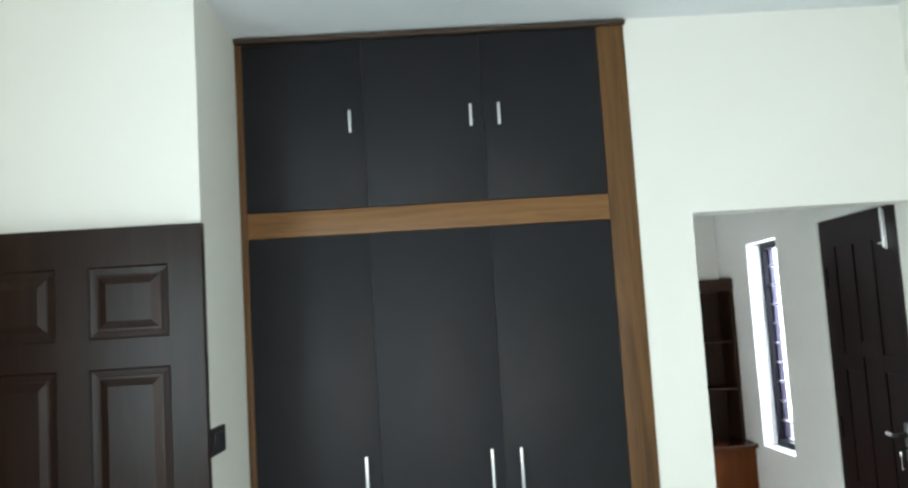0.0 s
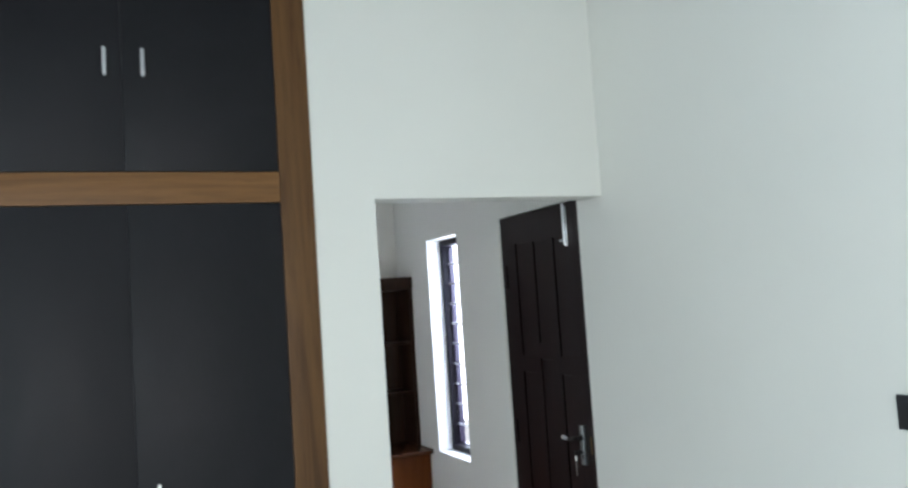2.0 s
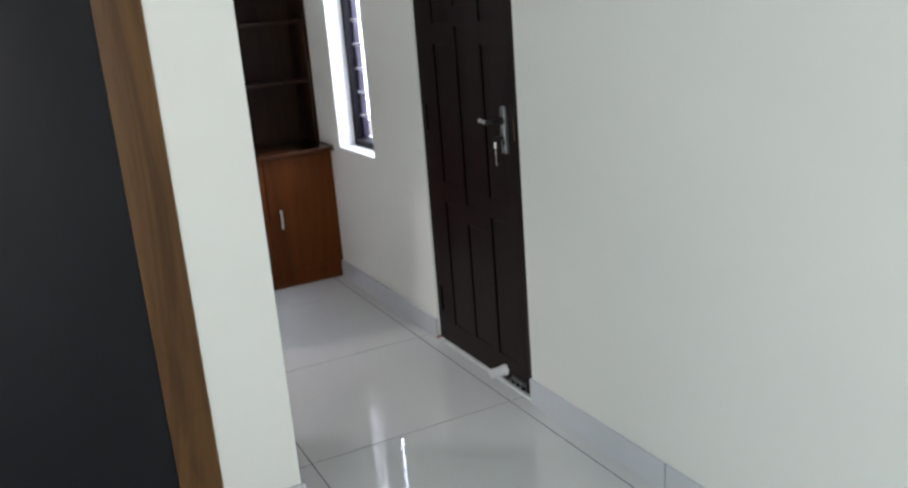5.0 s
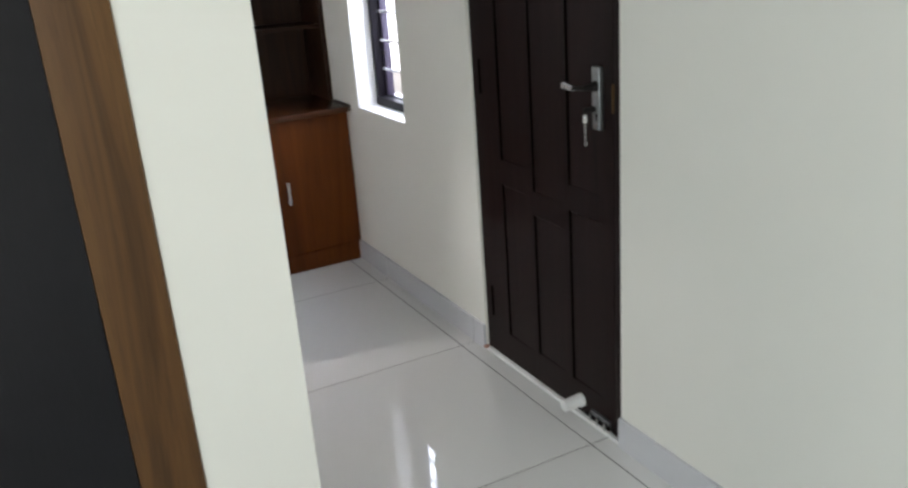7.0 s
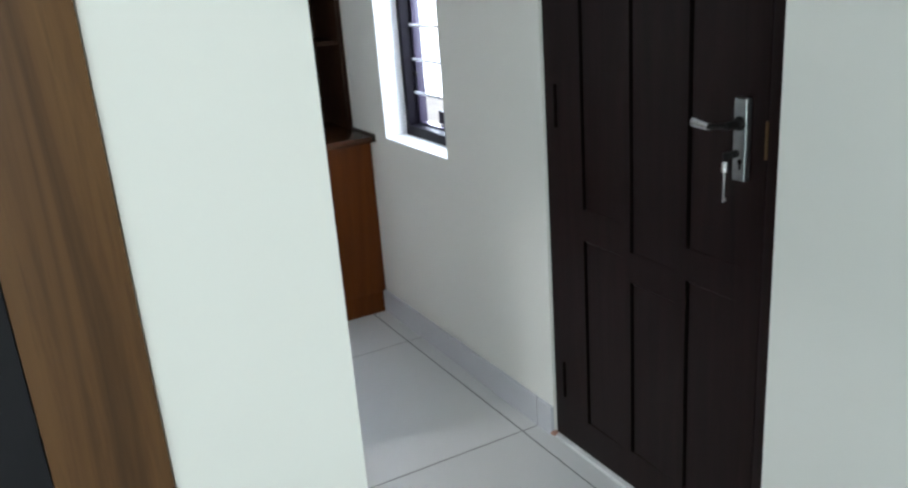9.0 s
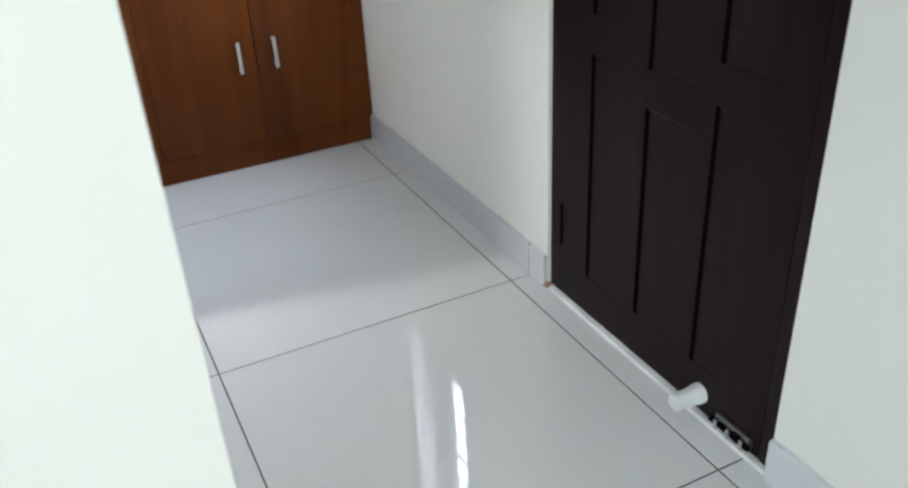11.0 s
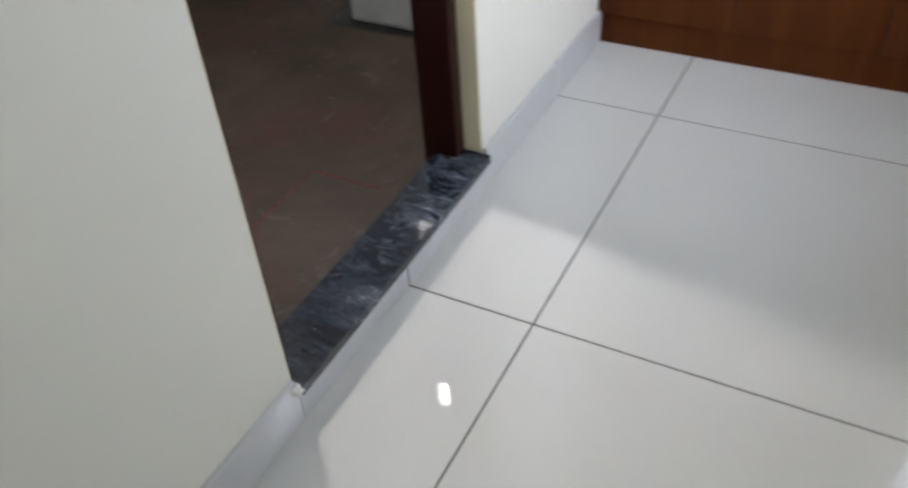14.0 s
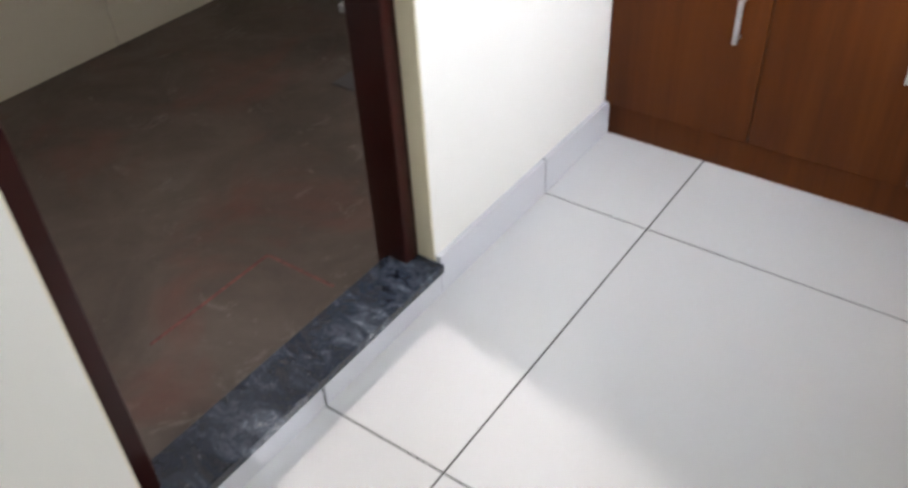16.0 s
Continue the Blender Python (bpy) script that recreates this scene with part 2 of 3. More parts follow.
def mesh_of(name, bm, material, smooth=False):
    bmesh.ops.recalc_face_normals(bm, faces=bm.faces)
    me = bpy.data.meshes.new(name)
    bm.to_mesh(me)
    bm.free()
    me.materials.append(material)
    if smooth:
        for p in me.polygons:
            p.use_smooth = True
        me.set_sharp_from_angle(angle=radians(35))
    return me


def thing(name, base, label, category, group=""):
    ob = new(name)
    ob.empty_display_size = 0.1
    ob.location = base
    ORIGIN[ob.name] = Vector(base)
    return tagged(ob, label, category, group)


def part(name, bm, material, parent, label="", smooth=True):
    """One mesh under a thing or a part, drawn in world coordinates."""
    o = ORIGIN[parent.name]
    bmesh.ops.translate(bm, vec=-o, verts=bm.verts)
    ob = new(name, mesh_of(name, bm, material, smooth))
    ob.parent = parent
    ORIGIN[ob.name] = o
    return tagged(ob, label)


def setting(name, bm, material, label, category=""):
    ob = new(name, mesh_of(name, bm, material))
    ORIGIN[ob.name] = Vector((0, 0, 0))
    return tagged(ob, label, category or name.split("_")[0], kind="structure")


def boxes_mesh(*dims):
    bm = bmesh.new()
    for d in dims:
        add_box(bm, *d)
    return bm


# ---------------------------------------------------------------- structure
CEIL = 2.90
XW = -1.134            # passage west wall face
XB = -1.28            # its bathroom face
XR = -2.83            # alcove return wall face
XL = -3.70            # bedroom west wall face
YS = -4.60            # bedroom south wall face
YN = 2.62             # passage end wall face
YLW = -0.60          # bedroom wall beside the alcove
DOOR_Y0, DOOR_Y1, DOOR_TOP = 0.2, 0.981, 2.078
WIN_Y0, WIN_Y1, WIN_Z0, WIN_Z1 = 1.542, 2.032, 0.76, 2.06
BD_Y0, BD_Y1, BD_TOP = 0.69, 1.43, 2.06
HEAD = 2.058          # underside of the passage head
STUB = -0.962

setting("wall_east", boxes_mesh(
    (0, 0.17, YS - 0.15, DOOR_Y0, 0, CEIL), (0, 0.17, DOOR_Y0, DOOR_Y1, DOOR_TOP, CEIL),
    (0, 0.17, DOOR_Y1, WIN_Y0, 0, CEIL), (0, 0.17, WIN_Y0, WIN_Y1, 0, WIN_Z0),
    (0, 0.17, WIN_Y0, WIN_Y1, WIN_Z1, CEIL), (0, 0.17, WIN_Y1, YN + 0.15, 0, CEIL)), M_WALL,
    "smooth cream painted plaster wall with a door and a window", "wall")
setting("wall_north", boxes_mesh((-1.188, STUB, 0, 0.14, 0, CEIL), (STUB, 0, 0, 0.14, HEAD, CEIL)), M_WALL,
        "cream plaster wall with a plain square passage opening", "wall")
setting("wall_passage_west", boxes_mesh(
    (-1.188, XW, 0.14, 0.6, 0, CEIL), (XB, XW, 0.6, BD_Y0, 0, CEIL), (XB, XW, BD_Y0, BD_Y1, BD_TOP, CEIL),
    (XB, XW, BD_Y1, YN, 0, CEIL)), M_WALL, "white plaster wall with a bathroom doorway", "wall")
setting("wall_passage_end", boxes_mesh((XB, 0, YN, YN + 0.15, 0, CEIL)), M_WALL, "cream wall behind the cupboard", "wall")
setting("wall_alcove", boxes_mesh((-2.95, XR, YLW, 0.6, 0, CEIL)), M_WALL, "cream return wall beside the wardrobe", "wall")
setting("wall_beside_alcove", boxes_mesh((XL, -2.95, YLW, YLW + 0.12, 0, CEIL)), M_WALL, "bright cream bedroom wall", "wall")
setting("wall_west", boxes_mesh(
    (XL - 0.12, XL, YS, -3.95, 0, CEIL), (XL - 0.12, XL, -3.95, -2.65, 0, 0.9), (XL - 0.12, XL, -3.95, -2.65, 2.1, CEIL),
    (XL - 0.12, XL, -2.65, -1.54, 0, CEIL), (XL - 0.12, XL, -1.54, -0.72, 2.07, CEIL), (XL - 0.12, XL, -0.72, YLW + 0.12, 0, CEIL)),
    M_WALL, "cream bedroom wall with the entrance and a window", "wall")
# Unseen walls, added to shut out light beyond the open entrance.
setting("wall_hall", boxes_mesh(
    (-5.1, -5.0, -2.4, 0.2, 0, CEIL), (-5.0, XL - 0.12, -2.5, -2.4, 0, CEIL), (-5.0, XL - 0.12, 0.2, 0.3, 0, CEIL)),
    M_WALL, "unseen plain wall added to close off the hall", "wall")
setting("wall_south", boxes_mesh(
    (XL - 0.12, -2.75, YS - 0.15, YS, 0, CEIL), (-2.75, -1.35, YS - 0.15, YS, 0, 0.9), (-2.75, -1.35, YS - 0.15, YS, 2.1, CEIL),
    (-1.35, 0, YS - 0.15, YS, 0, CEIL)), M_WALL, "cream bedroom wall with a window", "wall")
setting("wall_bathroom", boxes_mesh(
    (-2.95, XB, 0.6, 0.66, 0, CEIL),
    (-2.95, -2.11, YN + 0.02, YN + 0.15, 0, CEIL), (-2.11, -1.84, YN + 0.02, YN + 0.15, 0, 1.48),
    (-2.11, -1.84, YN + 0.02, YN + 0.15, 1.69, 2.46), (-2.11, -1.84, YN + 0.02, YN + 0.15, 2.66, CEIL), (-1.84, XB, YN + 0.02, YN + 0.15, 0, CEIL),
    (-2.95, -2.77, 0.66, YN + 0.02, 0, CEIL)), M_REVEAL, "white upper walls of the unfinished bathroom", "wall")
# The hole over the bathroom is unseen, added to let the patch lamp through.
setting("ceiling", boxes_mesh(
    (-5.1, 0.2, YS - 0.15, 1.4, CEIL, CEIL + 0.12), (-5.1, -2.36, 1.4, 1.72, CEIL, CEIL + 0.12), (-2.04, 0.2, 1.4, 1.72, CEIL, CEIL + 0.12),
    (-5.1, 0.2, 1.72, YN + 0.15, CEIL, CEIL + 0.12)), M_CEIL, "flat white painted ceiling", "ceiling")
setting("ground", boxes_mesh((-60, 60, -60, 60, -0.42, -0.4)), M_GROUND, "pale ground outside", "ground")
M_HAZE = bpy.data.materials.new("bright_overcast_haze")
M_HAZE.use_nodes = True
M_HAZE.node_tree.nodes["Principled BSDF"].inputs["Base Color"].default_value = (0.9, 0.92, 0.95, 1)
M_HAZE.node_tree.nodes["Principled BSDF"].inputs["Emission Color"].default_value = (0.92, 0.95, 1.0, 1)
M_HAZE.node_tree.nodes["Principled BSDF"].inputs["Emission Strength"].default_value = 4.0
setting("backdrop", boxes_mesh((4.0, 4.05, -3, 14, -0.4, 7)), M_HAZE, "white glare of the day outside", "backdrop")
floor = setting("floor", boxes_mesh((XL - 0.12, 0, YS, 0, -0.12, -0.0009), (XW, 0, 0, YN, -0.12, -0.0009), (-5.0, XL - 0.12, -2.4, 0.2, -0.12, -0.0009)), M_GROUT,
                "polished white porcelain tile floor with thin dark joints", "floor")
setting("floor_bathroom", boxes_mesh((-2.9, XW - 0.02, 0.6, YN + 0.02, -0.12, 0.0)), M_CEMENT,
        "bare brown-grey cement bathroom floor with rusty stains", "floor")

# ---------------------------------------------------------------- doors and windows


def fluted_door():
    """Dark leaf with three columns of slanting sunk panels, in the east wall."""
    d = thing("door_1", (0.01, 0.59, 0), "closed dark brown wooden door with sunk vertical panels", "door")
    d["kind"] = "structure"
    y0, y1, z0, z1, xf, xb = DOOR_Y0 + 0.036, DOOR_Y1 - 0.004, 0.013, DOOR_TOP - 0.004, 0.008, 0.044
    bm = bmesh.new()

    def quad(*ps):
        bm.faces.new([bm.verts.new(p) for p in ps])

    columns = ((0.824, 0.656), (0.638, 0.468), (0.448, 0.278))
    tiers = (((0.115, 0.665), (0.75, 1.31), (1.388, 1.935)),
             ((0.12, 0.604), (0.682, 1.376), (1.45, 1.93)),
             ((0.115, 0.668), (0.745, 1.312), (1.392, 1.93)))
    edge = y1
    slots = []
    for (far, near), spans in zip(columns, tiers):
        quad((xf, edge, z0), (xf, far, z0), (xf, far, z1), (xf, edge, z1))
        z, lip, deep = z0, far - 0.0095, xf + 0.0035
        for a, b in spans:
            quad((xf, far, z), (xf, near, z), (xf, near, a), (xf, far, a))
            quad((deep, lip, a), (xf, near, a + 0.001), (xf, near, b - 0.001), (deep, lip, b))
            quad((xf, lip, a), (xf, near, a), (xf, near, a + 0.001), (deep, lip, a + 0.004))
            quad((xf, lip, b), (deep, lip, b - 0.004), (xf, near, b - 0.001), (xf, near, b))
            slots.append((far, lip, a, b))
            z = b
        quad((xf, far, z), (xf, near, z), (xf, near, z1), (xf, far, z1))
        edge = near
    quad((xf, edge, z0), (xf, y0, z0), (xf, y0, z1), (xf, edge, z1))
    quad((xf, y0, z0), (xb, y0, z0), (xb, y0, z1), (xf, y0, z1))
    quad((xf, y1, z0), (xb, y1, z0), (xb, y1, z1), (xf, y1, z1))
    quad((xb, y0, z0), (xb, y1, z0), (xb, y1, z1), (xb, y0, z1))
    quad((xf, y0, z1), (xf, y1, z1), (xb, y1, z1), (xb, y0, z1))
    quad((xf, y0, z0), (xf, y1, z0), (xb, y1, z0), (xb, y0, z0))
    bmesh.ops.remove_doubles(bm, verts=bm.verts, dist=0.0002)
    leaf = part("leaf", bm, M_DOOR, d, smooth=False)
    for far, lip, a, b in slots:
        g = bmesh.new()
        x1 = xf + 0.016
        for ps in (((xf, far, a), (x1, far, a), (x1, far, b), (xf, far, b)), ((x1, far, a), (x1, lip, a), (x1, lip, b), (x1, far, b)),
                   ((xf + 0.003, lip, a), (x1, lip, a), (x1, lip, b), (xf + 0.003, lip, b)),
                   ((xf, far, a), (xf, lip, a), (x1, lip, a), (x1, far, a)), ((xf, far, b), (xf, lip, b), (x1, lip, b), (x1, far, b))):
            g.faces.new([g.verts.new(q) for q in ps])
        part("groove", g, M_GROOVE, leaf, smooth=False)
    part("jamb", box(0.006, 0.12, DOOR_Y0 + 0.002, DOOR_Y0 + 0.033, 0.012, DOOR_TOP - 0.002, 0.002), M_DOOR, d)
    part("backing", box(0.05, 0.12, DOOR_Y0 + 0.03, DOOR_Y1 - 0.002, 0.012, DOOR_TOP - 0.002), M_DOOR, d, smooth=False)
    # lock set
    ly = 0.289
    lock = part("lock_plate", box(-0.010, 0.007, ly - 0.0165, ly + 0.0165, 0.935, 1.101, 0.004, 3), M_ZINC, d, "worn grey metal lock plate")
    bm = rod((-0.009, ly, 1.051), (-0.05, ly, 1.051), 0.008)
    add_rod(bm, (-0.048, ly - 0.004, 1.051), (-0.05, ly + 0.044, 1.046), 0.0065, 0.0055)
    lever = part("lever", bm, M_IRON, lock, "dark curved lever handle")
    bm = bmesh.new()
    add_rod(bm, (-0.05, ly + 0.04, 1.046), (-0.052, ly + 0.081, 1.051), 0.0082, 0.0108)
    part("grip", bm, M_CHROME, lever, "bright flared lever tip")
    bm = rod((-0.0095, ly, 1.051), (-0.02, ly, 1.051), 0.0145, 0.012)
    part("rose", bm, M_IRON, lock)
    bm = rod((-0.0085, ly - 0.004, 0.975), (-0.0108, ly - 0.004, 0.975), 0.0055)
    add_box(bm, -0.0108, -0.0085, ly - 0.0065, ly - 0.0015, 0.959, 0.974)
    part("keyhole", bm, M_GROOVE, lock, "dark keyhole")
    bm = rod((-0.009, ly + 0.006, 0.990), (-0.02, ly + 0.006, 0.990), 0.008)
    add_box(bm, -0.045, -0.019, ly + 0.003, ly + 0.009, 0.983, 0.997, 0.001)
    part("key", bm, M_IRON, lock, "key left in the lock")
    bm = rod((-0.038, ly + 0.008, 0.979), (-0.038, ly + 0.008, 0.958), 0.006, 0.0072)
    add_box(bm, -0.040, -0.0365, ly + 0.0055, ly + 0.0105, 0.895, 0.959, 0.001)
    add_box(bm, -0.040, -0.0365, ly + 0.0005, ly + 0.0045, 0.899, 0.907)
    part("spare_key", bm, M_CHROME, lock, "bright spare key hanging down")
    part("strike", box(0.002, 0.0075, DOOR_Y0 + 0.031, DOOR_Y0 + 0.0355, 0.985, 1.06, 0.0008), M_BRASS, d, "worn metal strike edge")
    for z in (0.155, 0.955, 1.72):
        bm = bmesh.new()
        for k in range(3):
            add_rod(bm, (0.006, 0.928, z + k * 0.0375), (0.006, 0.928, z + k * 0.0375 + 0.036), 0.0045)
        part("hinge", bm, M_GROOVE, d)
    bolt = part("top_bolt", box(-0.003, 0.0078, 0.294, 0.326, 1.878, 2.058, 0.002), M_CHROME, d, "bright metal tower bolt")
    bm = rod((-0.009, 0.31, 1.885), (-0.009, 0.31, 2.068), 0.006)
    add_rod(bm, (-0.009, 0.31, 1.905), (-0.03, 0.316, 1.905), 0.005)
    part("bolt_rod", bm, M_STEEL, bolt)
    bolt = part("bottom_bolt", box(-0.003, 0.0078, 0.252, 0.345, 0.02, 0.052, 0.002), M_ZINC, d, "scratched metal bolt at the foot of the door")
    part("bolt_rod", rod((-0.009, 0.246, 0.036), (-0.009, 0.352, 0.036), 0.0065), M_GROOVE, bolt)
    for y in (0.262, 0.298, 0.332):
        part("bolt_strap", box(-0.0165, -0.0025, y - 0.005, y + 0.005, 0.024, 0.048, 0.003), M_CHROME, bolt)
    bm = rod((0.008, 0.405, 0.055), (-0.004, 0.405, 0.055), 0.0225, seg=20)
    add_rod(bm, (-0.004, 0.405, 0.055), (-0.06, 0.405, 0.055), 0.0205, 0.018, 20)
    part("door_stop", bm, M_RUBBER, d, "white rubber door stop")
    return d


fluted_door()
sill = setting("door_sill", box(-0.005, 0.16, DOOR_Y0 + 0.001, DOOR_Y1 - 0.001, 0.0, 0.0105, 0.002), M_MARBLE, "white stone sill under the dark door", "sill")


def grilled_window():
    w = thing("window_1", (0.13, 1.776, WIN_Z0), "tall narrow dark-framed window with horizontal white grill bars", "window")
    w["kind"] = "structure"
    x0, x1, t = 0.092, 0.165, 0.03
    part("frame_foot", box(x0, x1, WIN_Y0, WIN_Y1, WIN_Z0 + 0.002, WIN_Z0 + t + 0.01, 0.003), M_WINFRAME, w)
    part("frame_head", box(x0, x1, WIN_Y0, WIN_Y1, WIN_Z1 - t - 0.01, WIN_Z1 - 0.002, 0.003), M_WINFRAME, w)
    part("frame_stile", box(x0, x1, WIN_Y1 - t, WIN_Y1 - 0.002, WIN_Z0 + t + 0.011, WIN_Z1 - t - 0.011, 0.003), M_WINFRAME, w)
    part("frame_stile", box(x0, x1, WIN_Y0 + 0.002, WIN_Y0 + t, WIN_Z0 + t + 0.011, WIN_Z1 - t - 0.011, 0.003), M_WINFRAME, w)
    part("sash_stile", box(x0 + 0.04, x1, WIN_Y1 - t - 0.013, WIN_Y1 - t - 0.001, WIN_Z0 + t + 0.012, WIN_Z1 - t - 0.012, 0.002), M_SASH, w, "purple-grey sash edge paled in colour for sky light")
    part("sash_stile", box(x0 + 0.04, x1, WIN_Y0 + t + 0.001, WIN_Y0 + t + 0.013, WIN_Z0 + t + 0.012, WIN_Z1 - t - 0.012, 0.002), M_SASH, w, "purple-grey sash edge paled in colour for sky light")
    for i in range(1, 10):
        z = 0.797 + i * 0.1235
        part("grill_bar", rod((0.128, WIN_Y0 + t, z), (0.128, WIN_Y1 - t, z), 0.0062, seg=10), M_BAR, w)
    part("sash_ledge", box(x0 + 0.04, x1 + 0.004, WIN_Y0 + t + 0.014, WIN_Y1 - t - 0.014, WIN_Z0 + t + 0.0105, WIN_Z0 + t + 0.018, 0.002), M_SASH, w)
    part("stay", box(0.168, 0.182, 1.80, 1.906, WIN_Z0 + t + 0.019, 0.858, 0.003), M_IRON, w, "dark window stay")
    part("clip", box(0.122, 0.134, WIN_Y1 - t - 0.02, WIN_Y1 - t - 0.001, 0.985, 0.997, 0.002), M_IRON, w)
    return w


grilled_window()
setting("window_reveal", boxes_mesh(
    (0.001, 0.091, WIN_Y0, WIN_Y1, WIN_Z0 - 0.001, WIN_Z0 + 0.004),
    (0.001, 0.091, WIN_Y1 - 0.004, WIN_Y1 + 0.001, WIN_Z0 + 0.004, WIN_Z1),
    (0.001, 0.091, WIN_Y0 - 0.001, WIN_Y0 + 0.004, WIN_Z0 + 0.004, WIN_Z1)), M_REVEAL, "white painted window reveal", "reveal")


def panel_door():
    """Six-panel moulded leaf, swung open to stand in front of the wall beside the alcove."""
    d = thing("door_2", (-3.23, -0.66, 0), "open dark brown six-panel moulded door", "door")
    d["kind"] = "structure"
    x0, x1, yf, yb, top = -3.655, -2.806, -0.69, -0.652, 2.04
    cols = ((-3.55, -3.285), (-3.18, -2.918))
    rows_z = ((0.17, 0.72), (0.86, 1.58), (1.675, 1.912))
    bm = bmesh.new()
    add_box(bm, x0, x1, yf + 0.009, yb, 0.012, top)
    xs = [x0, cols[0][0], cols[0][1], cols[1][0], cols[1][1], x1]
    for a, b in ((0, 1), (2, 3), (4, 5)):
        add_box(bm, xs[a], xs[b], yf, yf + 0.0085, 0.012, top)
    zs = [0.012, 0.17, 0.72, 0.86, 1.58, 1.675, 1.912, top]
    for ca, cb in cols:
        for k in (0, 2, 4, 6):
            add_box(bm, ca, cb, yf, yf + 0.0085, zs[k], zs[k + 1])
    leaf = part("leaf", bm, M_PANEL, d, smooth=False)
    for ca, cb in cols:
        for za, zb in rows_z:
            bm = bmesh.new()
            rings = ((0.0, 0.0), (0.006, 0.006), (0.020, 0.0075), (0.026, 0.0088), (0.034, 0.0085), (0.058, 0.002))
            prev = None
            for inset, depth in rings:
                y = yf + depth
                ring = [bm.verts.new(p) for p in ((ca + inset, y, za + inset), (cb - inset, y, za + inset), (cb - inset, y, zb - inset), (ca + inset, y, zb - inset))]
                if prev:
                    for i in range(4):
                        bm.faces.new((prev[i], prev[(i + 1) % 4], ring[(i + 1) % 4], ring[i]))
                prev = ring
            bm.faces.new(prev)
            part("panel", bm, M_PANEL, leaf, smooth=False)
    for z in (0.25, 1.02, 1.78):
        part("hinge", rod((x0 - 0.006, yf + 0.004, z), (x0 - 0.006, yf + 0.004, z + 0.1), 0.007), M_IRON, d)
    return d


panel_door()


def bathroom_doorway():
    f = thing("door_frame", (-1.25, 1.05, 0.086), "maroon-painted wooden door frame of the bathroom", "door frame")
    f["kind"] = "structure"
    part("post", box(-1.262, -1.178, BD_Y1 - 0.041, BD_Y1 - 0.001, 0.002, BD_TOP - 0.002, 0.005, 3), M_FRAME, f)
    part("post", box(-1.262, -1.178, BD_Y0 + 0.001, BD_Y0 + 0.052, 0.002, BD_TOP - 0.002, 0.005, 3), M_FRAME, f)
    part("head", box(-1.262, -1.178, BD_Y0 + 0.053, BD_Y1 - 0.042, BD_TOP - 0.042, BD_TOP - 0.002, 0.005, 3), M_FRAME, f)
    setting("reveal", boxes_mesh((-1.1775, XW - 0.001, BD_Y1 - 0.004, BD_Y1 + 0.001, 0.087, BD_TOP),
                                 (-1.1775, XW - 0.001, BD_Y0 - 0.001, BD_Y0 + 0.004, 0.087, BD_TOP)), M_CREAM, "cream doorway reveal with warm light put into its colour", "reveal")
    setting("threshold", box(-1.234, XW + 0.022, BD_Y0 + 0.001, BD_Y1 - 0.001, 0.064, 0.086, 0.003, 2), M_GRANITE,
            "polished black granite threshold with pale veins", "threshold")
    setting("threshold_base", box(-1.232, XW - 0.001, BD_Y0 + 0.001, BD_Y1 - 0.001, 0.001, 0.063), M_CEMENT, "masonry kerb under the threshold", "kerb")


bathroom_doorway()

# ---------------------------------------------------------------- wardrobe


def bar_handle(parent, x, z0, z1, y):
    bm = bmesh.new()
    add_box(bm, x - 0.006, x + 0.006, y - 0.030, y - 0.022, z0, z1, 0.003, 3)
    for z in (z0 + 0.008, z1 - 0.008):
        add_rod(bm, (x, y - 0.024, z), (x, y + 0.002, z), 0.005)
    return part("handle", bm, M_STEEL, parent, "slim brushed steel bar handle")


def wardrobe():
    w = thing("wardrobe", (-2.0, 0.28, 0), "built-in wardrobe with charcoal laminate doors and teak trim", "wardrobe")
    x0, x1 = -2.828, -1.19
    part("carcass", boxes_mesh((x0, x1, 0.016, 0.58, 0.0, 2.868)), M_TOPSLAB, w, smooth=False)
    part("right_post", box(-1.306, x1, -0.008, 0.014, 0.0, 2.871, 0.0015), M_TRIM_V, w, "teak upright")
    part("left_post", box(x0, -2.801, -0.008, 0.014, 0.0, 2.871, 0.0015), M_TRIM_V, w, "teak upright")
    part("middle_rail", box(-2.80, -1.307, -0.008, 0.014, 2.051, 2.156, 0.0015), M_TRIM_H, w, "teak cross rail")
    part("plinth", box(-2.80, -1.307, -0.004, 0.014, 0.0, 0.08, 0.0015), M_TRIM_H, w)
    part("top_slab", box(-2.829, -1.184, -0.026, 0.58, 2.873, 2.893, 0.002), M_TOPSLAB, w, "dark overhanging top slab")
    splits = (-2.80, -2.302, -1.805, -1.307)
    for i, hx in enumerate((-2.36, -1.858, -1.741)):
        a, b = splits[i] + 0.0004, splits[i + 1] - 0.0004
        low = part("door", box(a, b, -0.006 + 0.0004 * (i % 2), 0.014, 0.083, 2.048, 0.0006), M_LAM, w)
        bar_handle(low, hx, 0.962, 1.152, -0.006)
        up = part("upper_door", box(a, b, -0.006 + 0.0004 * (i % 2), 0.014, 2.159, 2.868, 0.0006), M_LAM, w)
        bar_handle(up, hx, 2.471, 2.563, -0.006)
    return w


wardrobe()

# ---------------------------------------------------------------- cupboard at the passage end


